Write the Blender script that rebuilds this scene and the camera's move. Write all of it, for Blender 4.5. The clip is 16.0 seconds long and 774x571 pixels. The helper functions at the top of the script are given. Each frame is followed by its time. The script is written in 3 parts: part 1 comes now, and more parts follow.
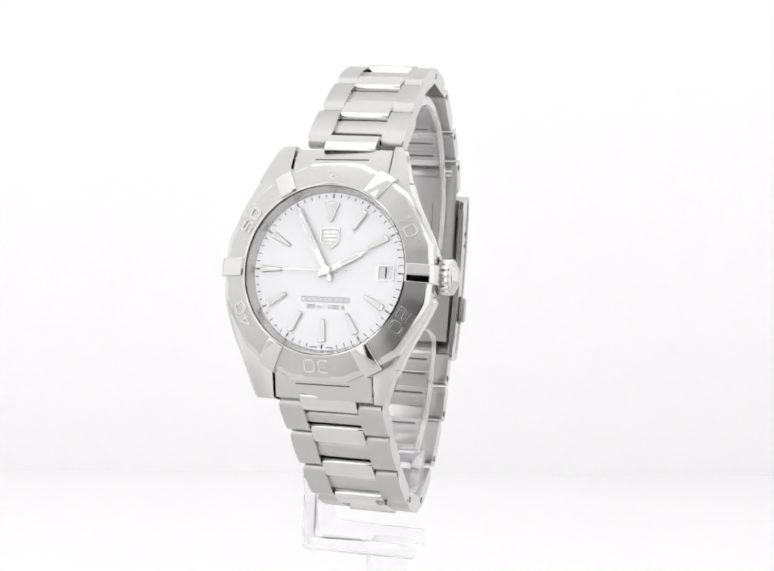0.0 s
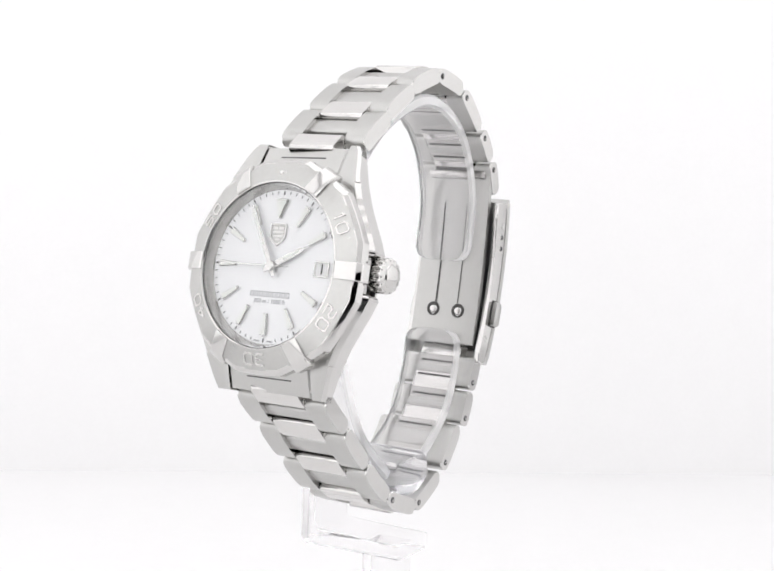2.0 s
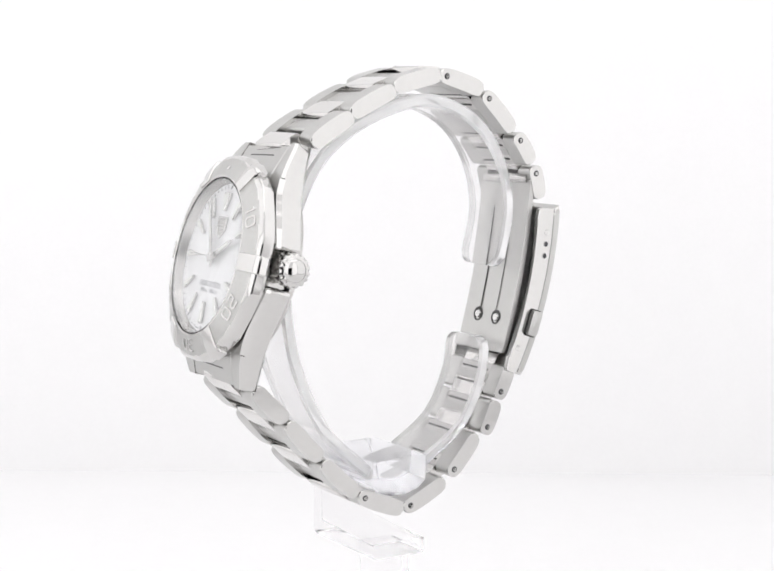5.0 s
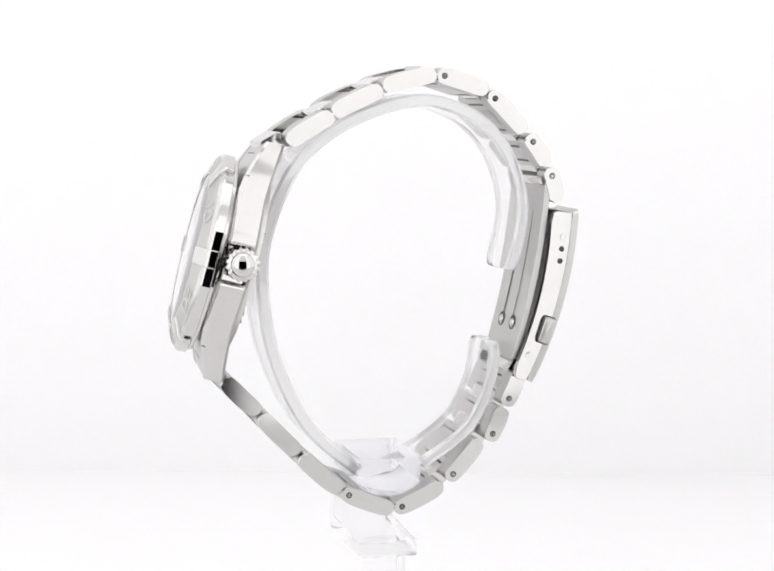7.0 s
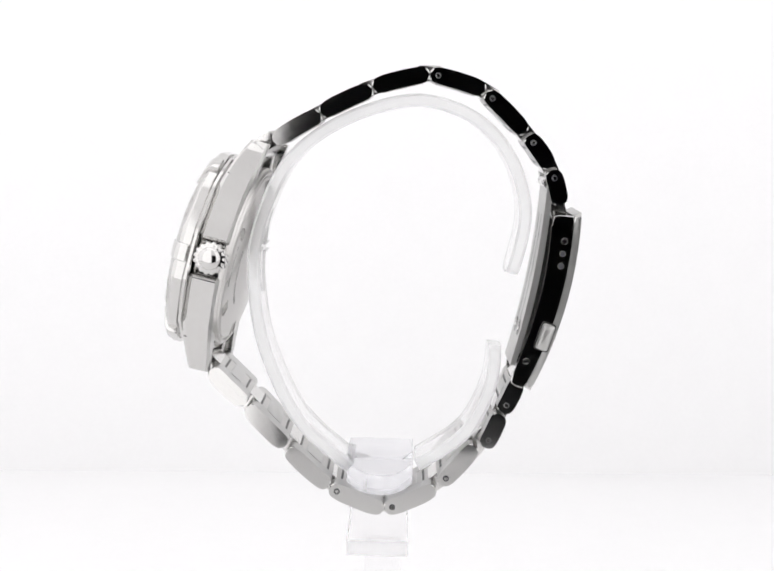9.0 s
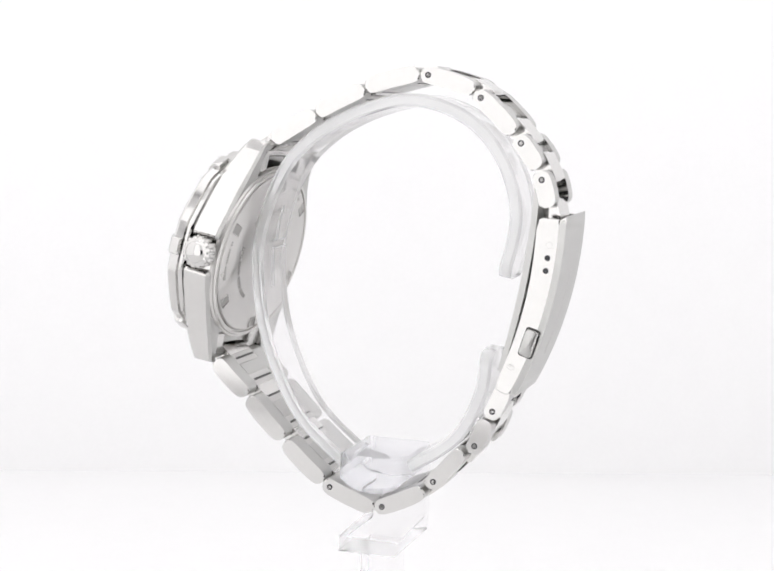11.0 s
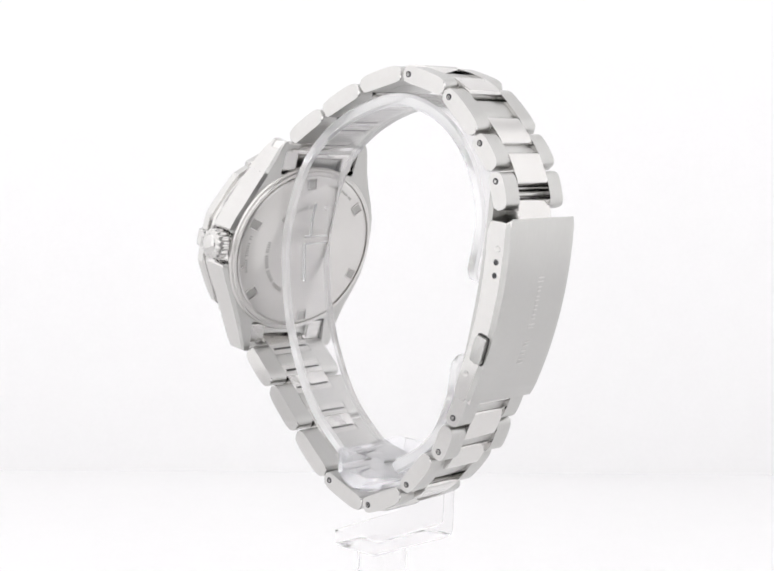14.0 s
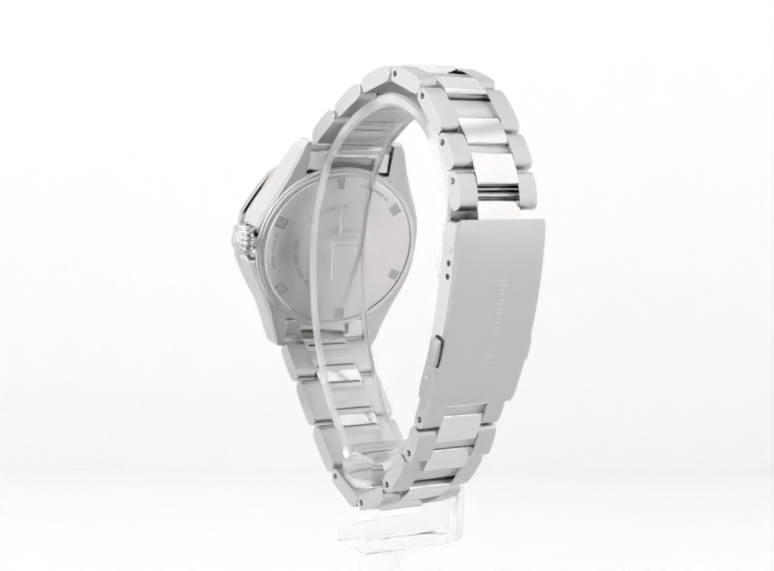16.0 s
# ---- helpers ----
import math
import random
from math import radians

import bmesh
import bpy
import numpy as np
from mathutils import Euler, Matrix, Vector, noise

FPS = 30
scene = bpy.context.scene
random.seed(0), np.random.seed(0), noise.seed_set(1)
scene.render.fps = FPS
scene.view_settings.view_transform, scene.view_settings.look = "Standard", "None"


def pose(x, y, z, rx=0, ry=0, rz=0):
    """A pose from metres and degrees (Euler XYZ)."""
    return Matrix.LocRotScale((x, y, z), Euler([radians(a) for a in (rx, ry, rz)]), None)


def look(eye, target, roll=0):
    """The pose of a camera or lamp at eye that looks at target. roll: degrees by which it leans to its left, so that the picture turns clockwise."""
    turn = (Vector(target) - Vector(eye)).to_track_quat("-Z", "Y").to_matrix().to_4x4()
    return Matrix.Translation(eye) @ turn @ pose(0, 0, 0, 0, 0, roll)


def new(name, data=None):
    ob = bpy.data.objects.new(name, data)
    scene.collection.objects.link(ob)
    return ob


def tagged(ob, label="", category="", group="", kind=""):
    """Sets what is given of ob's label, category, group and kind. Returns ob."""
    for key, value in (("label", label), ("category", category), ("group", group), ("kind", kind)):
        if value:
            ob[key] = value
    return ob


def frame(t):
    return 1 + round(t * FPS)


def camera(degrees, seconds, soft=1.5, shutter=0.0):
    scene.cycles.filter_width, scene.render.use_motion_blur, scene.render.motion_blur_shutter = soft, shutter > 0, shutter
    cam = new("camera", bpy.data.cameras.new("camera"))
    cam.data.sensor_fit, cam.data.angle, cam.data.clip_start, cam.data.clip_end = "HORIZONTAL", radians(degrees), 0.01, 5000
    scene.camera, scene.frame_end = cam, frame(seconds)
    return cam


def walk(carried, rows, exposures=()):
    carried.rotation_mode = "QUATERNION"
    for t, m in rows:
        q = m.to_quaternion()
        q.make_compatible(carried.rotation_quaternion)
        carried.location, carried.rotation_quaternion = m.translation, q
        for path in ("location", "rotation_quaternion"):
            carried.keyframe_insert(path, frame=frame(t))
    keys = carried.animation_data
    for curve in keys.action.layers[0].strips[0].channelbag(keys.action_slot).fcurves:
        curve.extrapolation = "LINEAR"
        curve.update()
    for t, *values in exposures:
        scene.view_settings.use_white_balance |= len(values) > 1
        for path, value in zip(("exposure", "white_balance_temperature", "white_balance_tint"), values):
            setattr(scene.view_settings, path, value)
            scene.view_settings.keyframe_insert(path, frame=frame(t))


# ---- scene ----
# ---- camera and light ----
H = 0.117                      # height of the lens over the table
cam = camera(28.56, 16.0, 1.85)
eye = pose(0, -0.26, H, 90 - 6.848, 0, 0.277) @ pose(0, 0, 0, 0, 0, 1.684)
walk(cam, [(0.0, eye), (16.0, eye)])

world = bpy.data.worlds.new("room")
scene.world = world
world.use_nodes = True
world.node_tree.nodes["Background"].inputs[0].default_value = (0.8, 0.82, 0.85, 1)
world.node_tree.nodes["Background"].inputs[1].default_value = 0.02


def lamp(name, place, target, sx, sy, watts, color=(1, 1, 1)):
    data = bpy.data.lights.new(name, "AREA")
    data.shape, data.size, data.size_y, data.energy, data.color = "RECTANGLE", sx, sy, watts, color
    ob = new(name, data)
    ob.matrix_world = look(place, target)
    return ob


lamp("ceiling_panel", (0, -0.02, 0.545), (0, -0.0201, 0), 0.54, 0.42, 0.545)
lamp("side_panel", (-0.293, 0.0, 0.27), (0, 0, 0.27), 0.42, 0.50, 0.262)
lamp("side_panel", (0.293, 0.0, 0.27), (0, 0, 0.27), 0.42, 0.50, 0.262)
# unseen fill lamps either side of the slit, added to brighten the dial
lamp("front_fill", (-0.165, -0.232, 0.23), (-0.165, 0, 0.23), 0.24, 0.44, 0.23)
lamp("front_fill", (0.195, -0.232, 0.23), (0.195, 0, 0.23), 0.18, 0.44, 0.15)
scene.view_settings.exposure = 0.0


# ---- materials ----
def material(name, color, rough, metal=0.0, grain=(400, 400, 400), bump=0.0, vary=0.06, rough_vary=0.05, turned=0.0, **more):
    m = bpy.data.materials.new(name)
    m.use_nodes = True
    nt = m.node_tree
    b = nt.nodes["Principled BSDF"]
    b.inputs["Metallic"].default_value = metal
    for key, value in more.items():
        b.inputs[key.replace("_", " ")].default_value = value
    tc = nt.nodes.new("ShaderNodeTexCoord")
    mp = nt.nodes.new("ShaderNodeMapping")
    mp.inputs["Scale"].default_value = grain
    nt.links.new(tc.outputs["Object"], mp.inputs["Vector"])
    fine = nt.nodes.new("ShaderNodeTexNoise")
    fine.inputs["Scale"].default_value = 1.0
    fine.inputs["Detail"].default_value = 3.0
    nt.links.new(mp.outputs["Vector"], fine.inputs["Vector"])
    wide = nt.nodes.new("ShaderNodeTexNoise")
    wide.inputs["Scale"].default_value = 140.0
    nt.links.new(tc.outputs["Object"], wide.inputs["Vector"])
    ramp = nt.nodes.new("ShaderNodeMix")
    ramp.data_type = "RGBA"
    c = Vector(color)
    ramp.inputs[6].default_value = (*(c * (1 - vary)), 1)
    ramp.inputs[7].default_value = (*[min(1, v * (1 + vary)) for v in c], 1)
    add = nt.nodes.new("ShaderNodeMath")
    add.operation = "MULTIPLY_ADD"
    add.inputs[1].default_value, add.inputs[2].default_value = 0.6, 0.0
    nt.links.new(wide.outputs[0], add.inputs[0])
    nt.links.new(fine.outputs[0], add.inputs[2])
    sub = nt.nodes.new("ShaderNodeMath")
    sub.operation = "SUBTRACT"
    sub.inputs[1].default_value = 0.3
    nt.links.new(add.outputs[0], sub.inputs[0])
    nt.links.new(sub.outputs[0], ramp.inputs[0])
    nt.links.new(ramp.outputs[2], b.inputs["Base Color"])
    r = nt.nodes.new("ShaderNodeMapRange")
    r.inputs[3].default_value, r.inputs[4].default_value = max(0.0, rough - rough_vary), rough + rough_vary
    nt.links.new(sub.outputs[0], r.inputs[0])
    nt.links.new(r.outputs[0], b.inputs["Roughness"])
    if turned:
        # brushed in circles round the piece's own z axis
        tg = nt.nodes.new("ShaderNodeTangent")
        tg.direction_type, tg.axis = "RADIAL", "Z"
        nt.links.new(tg.outputs[0], b.inputs["Tangent"])
        b.inputs["Anisotropic"].default_value = turned
    if bump:
        bp = nt.nodes.new("ShaderNodeBump")
        bp.inputs["Strength"].default_value = bump
        bp.inputs["Distance"].default_value = 0.00005
        nt.links.new(fine.outputs[0], bp.inputs["Height"])
        nt.links.new(bp.outputs[0], b.inputs["Normal"])
    return m


STEEL = (0.495, 0.492, 0.48)
brushed_x = material("steel_brushed_along", STEEL, 0.30, 1.0, (300, 9000, 3000), 0.25)
brushed_y = material("steel_brushed_across", STEEL, 0.30, 1.0, (9000, 300, 3000), 0.25)
brushed_z = material("steel_brushed_upright", STEEL, 0.32, 1.0, (7000, 7000, 250), 0.25)
polished = material("steel_polished", (0.60, 0.592, 0.58), 0.07, 1.0, (900, 900, 900), 0.0, 0.03, 0.03)
blasted = material("steel_blasted", (0.64, 0.63, 0.618), 0.5, 1.0, (5000, 5000, 5000), 0.1)
satin = material("steel_satin", (0.61, 0.60, 0.588), 0.22, 1.0, (2500, 2500, 2500), 0.1)
brushed_back = material("steel_turned", (0.62, 0.608, 0.594), 0.3, 1.0, (250, 250, 250), 0.0, 0.04, turned=0.75)
# darker steel for the engraving and for the shade in the notches
etched_and_shade = material("steel_etched_and_shade", (0.42, 0.412, 0.40), 0.55, 1.0)
brushed_ring = material("steel_ring", STEEL, 0.3, 1.0, (1500, 1500, 1500), 0.08, 0.05, turned=0.7)
centre_steel = material("steel_centre", (0.645, 0.634, 0.62), 0.14, 1.0, (300, 9000, 3000), 0.06, 0.04)
# near-black steel: the shade in gaps, slots and recesses, put in as colour
gap_shade = material("steel_gap_shade", (0.09, 0.088, 0.086), 0.4, 1.0)
pearl = material("dial_pearl", (0.84, 0.843, 0.855), 0.33, 0.22, (160, 160, 90), 0.0, 0.04, 0.04)
white_date = material("date_white", (0.8, 0.8, 0.8), 0.5)
# black of the dial print, also painted in as shade inside small holes
ink_and_shade = material("black_ink_and_hole_shade", (0.03, 0.03, 0.035), 0.5)
grey_ink = material("ink_grey", (0.30, 0.30, 0.32), 0.5)
lume = material("index_white", (0.82, 0.83, 0.80), 0.45)
tent_white = material("tent_fabric", (0.92, 0.915, 0.92), 0.9, 0.0, (900, 900, 900), 0.0, 0.015)
table_white = material("table_sheet", (0.89, 0.885, 0.89), 0.7, 0.0, (700, 700, 700), 0.0, 0.015)
room_dark = material("room_dark", (0.15, 0.152, 0.16), 0.8)


def clear(name, ior, rough=0.0, tint=(1, 1, 1), through_weight=1.0):
    m = bpy.data.materials.new(name)
    m.use_nodes = True
    b = m.node_tree.nodes["Principled BSDF"]
    b.inputs["Base Color"].default_value = (*tint, 1)
    b.inputs["Transmission Weight"].default_value = through_weight
    b.inputs["IOR"].default_value = ior
    b.inputs["Roughness"].default_value = rough
    return m


acrylic = clear("acrylic_clear", 1.17, 0.02, (1.0, 0.995, 1.0), 0.92)
acrylic_pale = clear("acrylic_pale", 1.1, 0.03, (1.0, 0.995, 1.0), 0.93)
acrylic_edge = clear("acrylic_sawn_edge", 1.17, 0.12, (1.0, 1.0, 1.0), 0.68)
acrylic_block = clear("acrylic_block", 1.12, 0.06, (0.98, 0.98, 1.0), 0.86)
sapphire = clear("crystal_clear", 1.38, 0.0)


# ---- building blocks (millimetres in, metres out) ----
MM = 0.001
FLOOR = 117.0                  # table under the lens, in mm


def part(name, bm, mat, parent, label="", m=None, smooth=35):
    me = bpy.data.meshes.new(name)
    bmesh.ops.recalc_face_normals(bm, faces=bm.faces)
    for v in bm.verts:
        v.co *= MM
    bm.to_mesh(me)
    bm.free()
    mats = mat if isinstance(mat, (list, tuple)) else [mat]
    for x in mats:
        me.materials.append(x)
    if smooth:
        me.shade_smooth()
        me.set_sharp_from_angle(angle=radians(smooth))
    return place(name, me, parent, label, m)


def place(name, me, parent, label="", m=None):
    ob = new(name, me)
    ob.parent = parent
    if m is not None:
        ob.matrix_basis = m
    if label:
        ob["label"] = label
    return ob


def shift(m):
    """The same pose with its place given in millimetres."""
    m = m.copy()
    m.translation *= MM
    return m


def prism(bm, pts, y0, y1, bevel=0.0, seg=2, mat=0):
    """A closed (x, z) outline drawn out from y0 to y1, with eased edges."""
    n = len(pts)
    a = [bm.verts.new((x, y0, z)) for x, z in pts]
    b = [bm.verts.new((x, y1, z)) for x, z in pts]
    fs = [bm.faces.new(a), bm.faces.new(b[::-1])]
    for i in range(n):
        fs.append(bm.faces.new((a[i], b[i], b[(i + 1) % n], a[(i + 1) % n])))
    for f in fs:
        f.material_index = mat
    if bevel:
        edges = [e for f in fs[:2] for e in f.edges]
        bmesh.ops.bevel(bm, geom=edges, offset=bevel, segments=seg, profile=0.5, affect="EDGES")
    return fs


def box(bm, x0, x1, y0, y1, z0, z1, bevel=0.0, seg=2, m=None, mat=0):
    vs = [bm.verts.new((x, y, z)) for x in (x0, x1) for y in (y0, y1) for z in (z0, z1)]
    if m is not None:
        for v in vs:
            v.co = m @ v.co
    fs = [bm.faces.new([vs[i] for i in q]) for q in
          ((0, 1, 3, 2), (4, 6, 7, 5), (0, 4, 5, 1), (2, 3, 7, 6), (0, 2, 6, 4), (1, 5, 7, 3))]
    for f in fs:
        f.material_index = mat
    if bevel:
        bmesh.ops.bevel(bm, geom=list({e for f in fs for e in f.edges}), offset=bevel, segments=seg, profile=0.5, affect="EDGES")
    return fs


def lathe(bm, prof, n=96, start=0.0, radius=None, mat=0, closed=False):
    """A (radius, height) profile turned round z. radius(angle, r) may shape the round."""
    rings = []
    for r, h in prof:
        ring = []
        for i in range(n):
            g = start + 2 * math.pi * i / n
            rr = radius(g, r) if radius else r
            ring.append(bm.verts.new((rr * math.cos(g), rr * math.sin(g), h)))
        rings.append(ring)
    pairs = list(zip(rings, rings[1:])) + ([(rings[-1], rings[0])] if closed else [])
    for p, q in pairs:
        for i in range(n):
            j = (i + 1) % n
            f = bm.faces.new((p[i], p[j], q[j], q[i]))
            f.material_index = mat
    return rings


def lettering(text, size, depth, spacing=1.0, bold=0.0):
    """Built-in letters as a bmesh in millimetres, centred, in the x-y plane."""
    cu = bpy.data.curves.new("letters", "FONT")
    cu.body, cu.size, cu.extrude, cu.align_x, cu.align_y, cu.space_character = text, size, depth, "CENTER", "CENTER", spacing
    cu.resolution_u, cu.offset = 3, bold
    ob = bpy.data.objects.new("letters", cu)
    scene.collection.objects.link(ob)
    me = bpy.data.meshes.new_from_object(ob.evaluated_get(bpy.context.evaluated_depsgraph_get()))
    bm = bmesh.new()
    bm.from_mesh(me)
    bpy.data.objects.remove(ob)
    bpy.data.curves.remove(cu)
    bpy.data.meshes.remove(me)
    return bm


# ---- the tent ----
def setting():
    bm = bmesh.new()
    box(bm, -300, 300, -236, 250, -6, 0)
    floor = part("floor", bm, table_white, None, "", None, 0)
    tagged(floor, "white seamless sheet on the tent floor", "floor", kind="structure")
    bm = bmesh.new()
    outline = [(213, -6), (213, 560), (219, 560), (219, -6)]
    prism(bm, outline, -330, 330)
    back = part("wall_back", bm, tent_white, None, "", pose(0, 0, 0, 0, 0, 95.6), 40)
    tagged(back, "white translucent fabric back wall of a light tent", "wall", kind="structure")
    for name, x0, x1 in (("wall_left", -306, -300), ("wall_right", 300, 306)):
        bm = bmesh.new()
        box(bm, x0, x1, -236, 256, -6, 560)
        tagged(part(name, bm, tent_white, None, "", None, 0), "white translucent fabric side wall of a light tent", "wall", kind="structure")
    bm = bmesh.new()
    box(bm, -306, 306, -242, 256, 560, 566)
    tagged(part("ceiling", bm, tent_white, None, "", None, 0), "white fabric roof of a light tent", "ceiling", kind="structure")
    # front wall with the slit for the lens
    bm = bmesh.new()
    for x0, x1, z0, z1 in ((-306, -38, -6, 566), (100, 306, -6, 566), (-38, 100, -6, 4), (-38, 100, 152, 566)):
        box(bm, x0, x1, -242, -236, z0, z1)
    tagged(part("wall_front", bm, tent_white, None, "", None, 0), "white fabric front of a light tent with a slit", "wall", kind="structure")
    # the dim room behind the slit
    bm = bmesh.new()
    box(bm, -700, 700, -1200, -1190, -6, 900)
    box(bm, -710, -700, -1200, -242, -6, 900)
    box(bm, 700, 710, -1200, -242, -6, 900)
    box(bm, -710, 710, -1200, -242, 900, 910)
    box(bm, -710, 710, -1200, -242, -16, -6)
    for x0, x1, z0, z1 in ((-700, -306, -6, 900), (306, 700, -6, 900), (-306, 306, 566, 900)):
        box(bm, x0, x1, -248, -242.5, z0, z1)
    tagged(part("wall_room", bm, room_dark, None, "", None, 0), "dark plain walls of the room before the tent", "wall", kind="structure")


setting()


# ---- the watch ----
watch = new("wristwatch")
tagged(watch, "stainless steel wristwatch with pearl-white dial, closed on a clear stand", "watch")

LEAN = radians(13.6)           # the dial looks up a little
CASE = Matrix.Translation((-32.2, 2.35, FLOOR - 25.75)) @ pose(0, 0, 0, 0, 0, -6.0) @ Matrix(
    ((0, math.sin(LEAN), -math.cos(LEAN), 0), (-1, 0, 0, 0), (0, math.cos(LEAN), math.sin(LEAN), 0), (0, 0, 0, 1))) @ pose(0, 0, 0, 0, 0, 1.8)
# the head's own space: x to three o'clock, y to twelve, z out of the dial
HEAD = shift(CASE)
MIDDLE = shift(CASE @ Matrix.Translation((-0.8, 0, 0)))   # the middle case and what is fixed to it


def outer(b):
    """Half width of the case at height b."""
    tab = ((0, 17.3), (3, 17.2), (6, 16.7), (9, 15.6), (12, 14.2), (15, 12.9), (18, 11.9), (19.4, 11.3), (20.1, 10.8), (20.8, 9.9))
    b = abs(b)
    for (p, v), (q, w) in zip(tab, tab[1:]):
        if b <= q:
            return v + (w - v) * (b - p) / (q - p)
    return 9.9


def guard(b):
    """Crown guard on the three o'clock side: two horns that sweep back into the flank."""
    d = abs(b)
    if d < 2.75:
        return -0.5
    if d < 3.6:
        return 1.2 * math.sin((d - 2.75) / 0.85 * math.pi / 2) ** 0.5
    return 1.2 * max(0.0, 1 - (d - 3.6) / 6.5) ** 1.6


def top(b):
    d = max(0.0, abs(b) - 10.5)
    return -1.1 - 3.0 * (d / 10.0) ** 1.6


def bottom(b):
    d = max(0.0, abs(b) - 11.0)
    return -6.0 - 1.1 * (d / 9.6) ** 1.2


def slab(bm, rows, inner, sides, ease=0.7):
    """A block between two edges a = inner(b) and a = outer(b), with a bevelled upper rim and polished flanks."""
    rings = []
    for b in rows:
        ring = []
        a0, a1, t, u = inner(b), sides(b), top(b), bottom(b)
        left = a0 < 0
        e0, d0, k0 = (a0 + ease, 0.75, 0.9) if left else (a0, 0.0, 0.0)
        for a, c in ((a0 + k0, u + d0 * 0.6), (a0, t - d0), (e0, t), (0.5 * (a0 + a1), t), (a1 - ease, t), (a1, t - ease), (a1 - 0.9, u + 0.45), (a1 - 0.9 - ease, u), (0.5 * (a0 + a1), u), (e0 + k0, u)):
            ring.append(bm.verts.new((a, b, c)))
        rings.append(ring)
    n = len(rings[0])
    for p, q in zip(rings, rings[1:]):
        for i in range(n):
            j = (i + 1) % n
            f = bm.faces.new((p[i], p[j], q[j], q[i]))
            f.material_index = 1 if i in (0, 1, 4, 5) else 0
    bm.faces.new(rings[0]).material_index = 1
    bm.faces.new(rings[-1][::-1]).material_index = 1


def case():
    bm = bmesh.new()
    edge = 14.2
    rows = sorted({*np.linspace(-edge, edge, 45).round(3), *(k * v for k in (-1, 1) for v in (2.74, 2.76, 2.85, 3.0, 3.3, 3.6, 3.9))})
    slab(bm, rows, lambda b: -outer(b), lambda b: outer(b) + guard(b) - 0.85)
    body = part("case", bm, [brushed_y, polished], watch, "brushed steel case with polished flanks and crown guards", MIDDLE, 25)
    for s in (1, -1):
        tips = [s * v for v in np.linspace(edge, 20.3 if s > 0 else 19.5, 12)]
        for k in (1, -1):
            bm = bmesh.new()
            slab(bm, tips, lambda b: 8.25, lambda b: outer(b) - (0.85 if k > 0 else 0.0), 0.45)
            for v in bm.verts:
                v.co.x *= k
            part("lug", bm, [brushed_y, polished], body, "tapered lug with polished flank", None, 25)
    return body


def dodeca(g, r):
    """Twelve soft facets on the bezel's rim."""
    if r < 14.4:
        return r
    w = math.pi / 6
    d = (g + w / 2) % w - w / 2
    return r * (0.35 + 0.65 * math.cos(w / 2) ** 0.6 / math.cos(d))


def stroke(bm, pts, half, z0, z1, closed=False):
    """A line of constant width along (x, y) points, raised from z0 to z1."""
    p = [Vector(q) for q in pts]
    n = len(p)
    left, right = [], []
    for i in range(n):
        before = p[i - 1] if closed or i else None
        after = p[(i + 1) % n] if closed or i < n - 1 else None
        d0 = (p[i] - before).normalized() if before is not None else None
        d1 = (after - p[i]).normalized() if after is not None else None
        d0, d1 = d0 or d1, d1 or d0
        k = Vector((-d0.y - d1.y, d0.x + d1.x)).normalized()
        k *= half / max(0.5, k.dot(Vector((-d0.y, d0.x))))
        left.append(p[i] + k)
        right.append(p[i] - k)
    rings = [[bm.verts.new((q.x, q.y, z)) for q, z in ((a, z0), (a, z1 - 0.04), (a.lerp(b, 0.15), z1), (b.lerp(a, 0.15), z1), (b, z1 - 0.04), (b, z0))] for a, b in zip(left, right)]
    for g, h in list(zip(rings, rings[1:])) + ([(rings[-1], rings[0])] if closed else []):
        for i in range(6):
            bm.faces.new((g[i], g[(i + 1) % 6], h[(i + 1) % 6], h[i]))
    if not closed:
        bm.faces.new(rings[0])
        bm.faces.new(rings[-1][::-1])


DIGITS = {"0": [(-5, 9), (5, 9), (8, 6), (8, -6), (5, -9), (-5, -9), (-8, -6), (-8, 6)], "1": [(-3, 6), (1, 9), (1, -9)],
          "2": [(-8, 9), (5, 9), (8, 6), (8, 3), (5, 0), (-5, 0), (-8, -3), (-8, -9), (8, -9)],
          "3": [(-8, 9), (5, 9), (8, 6), (8, 3), (5, 0), (-4, 0), (5, -0.2), (8, -3), (8, -6), (5, -9), (-8, -9)],
          "4": [(4, -9), (4, 9), (-8, -3), (9, -3)], "5": [(8, 9), (-8, 9), (-8, 1), (5, 1), (8, -2), (8, -6), (5, -9), (-8, -9)]}


def block_digits(text):
    """Wide numerals with rounded corners, centred, in the x-y plane."""
    bm = bmesh.new()
    for i, ch in enumerate(text):
        x = 1.12 * (2 * i - 1) + (0.25 if ch == "1" else 0)
        stroke(bm, [(x + 0.098 * u, 0.098 * v) for u, v in DIGITS[ch]], 0.16, -0.1, 0.09, ch == "0")
    return bm


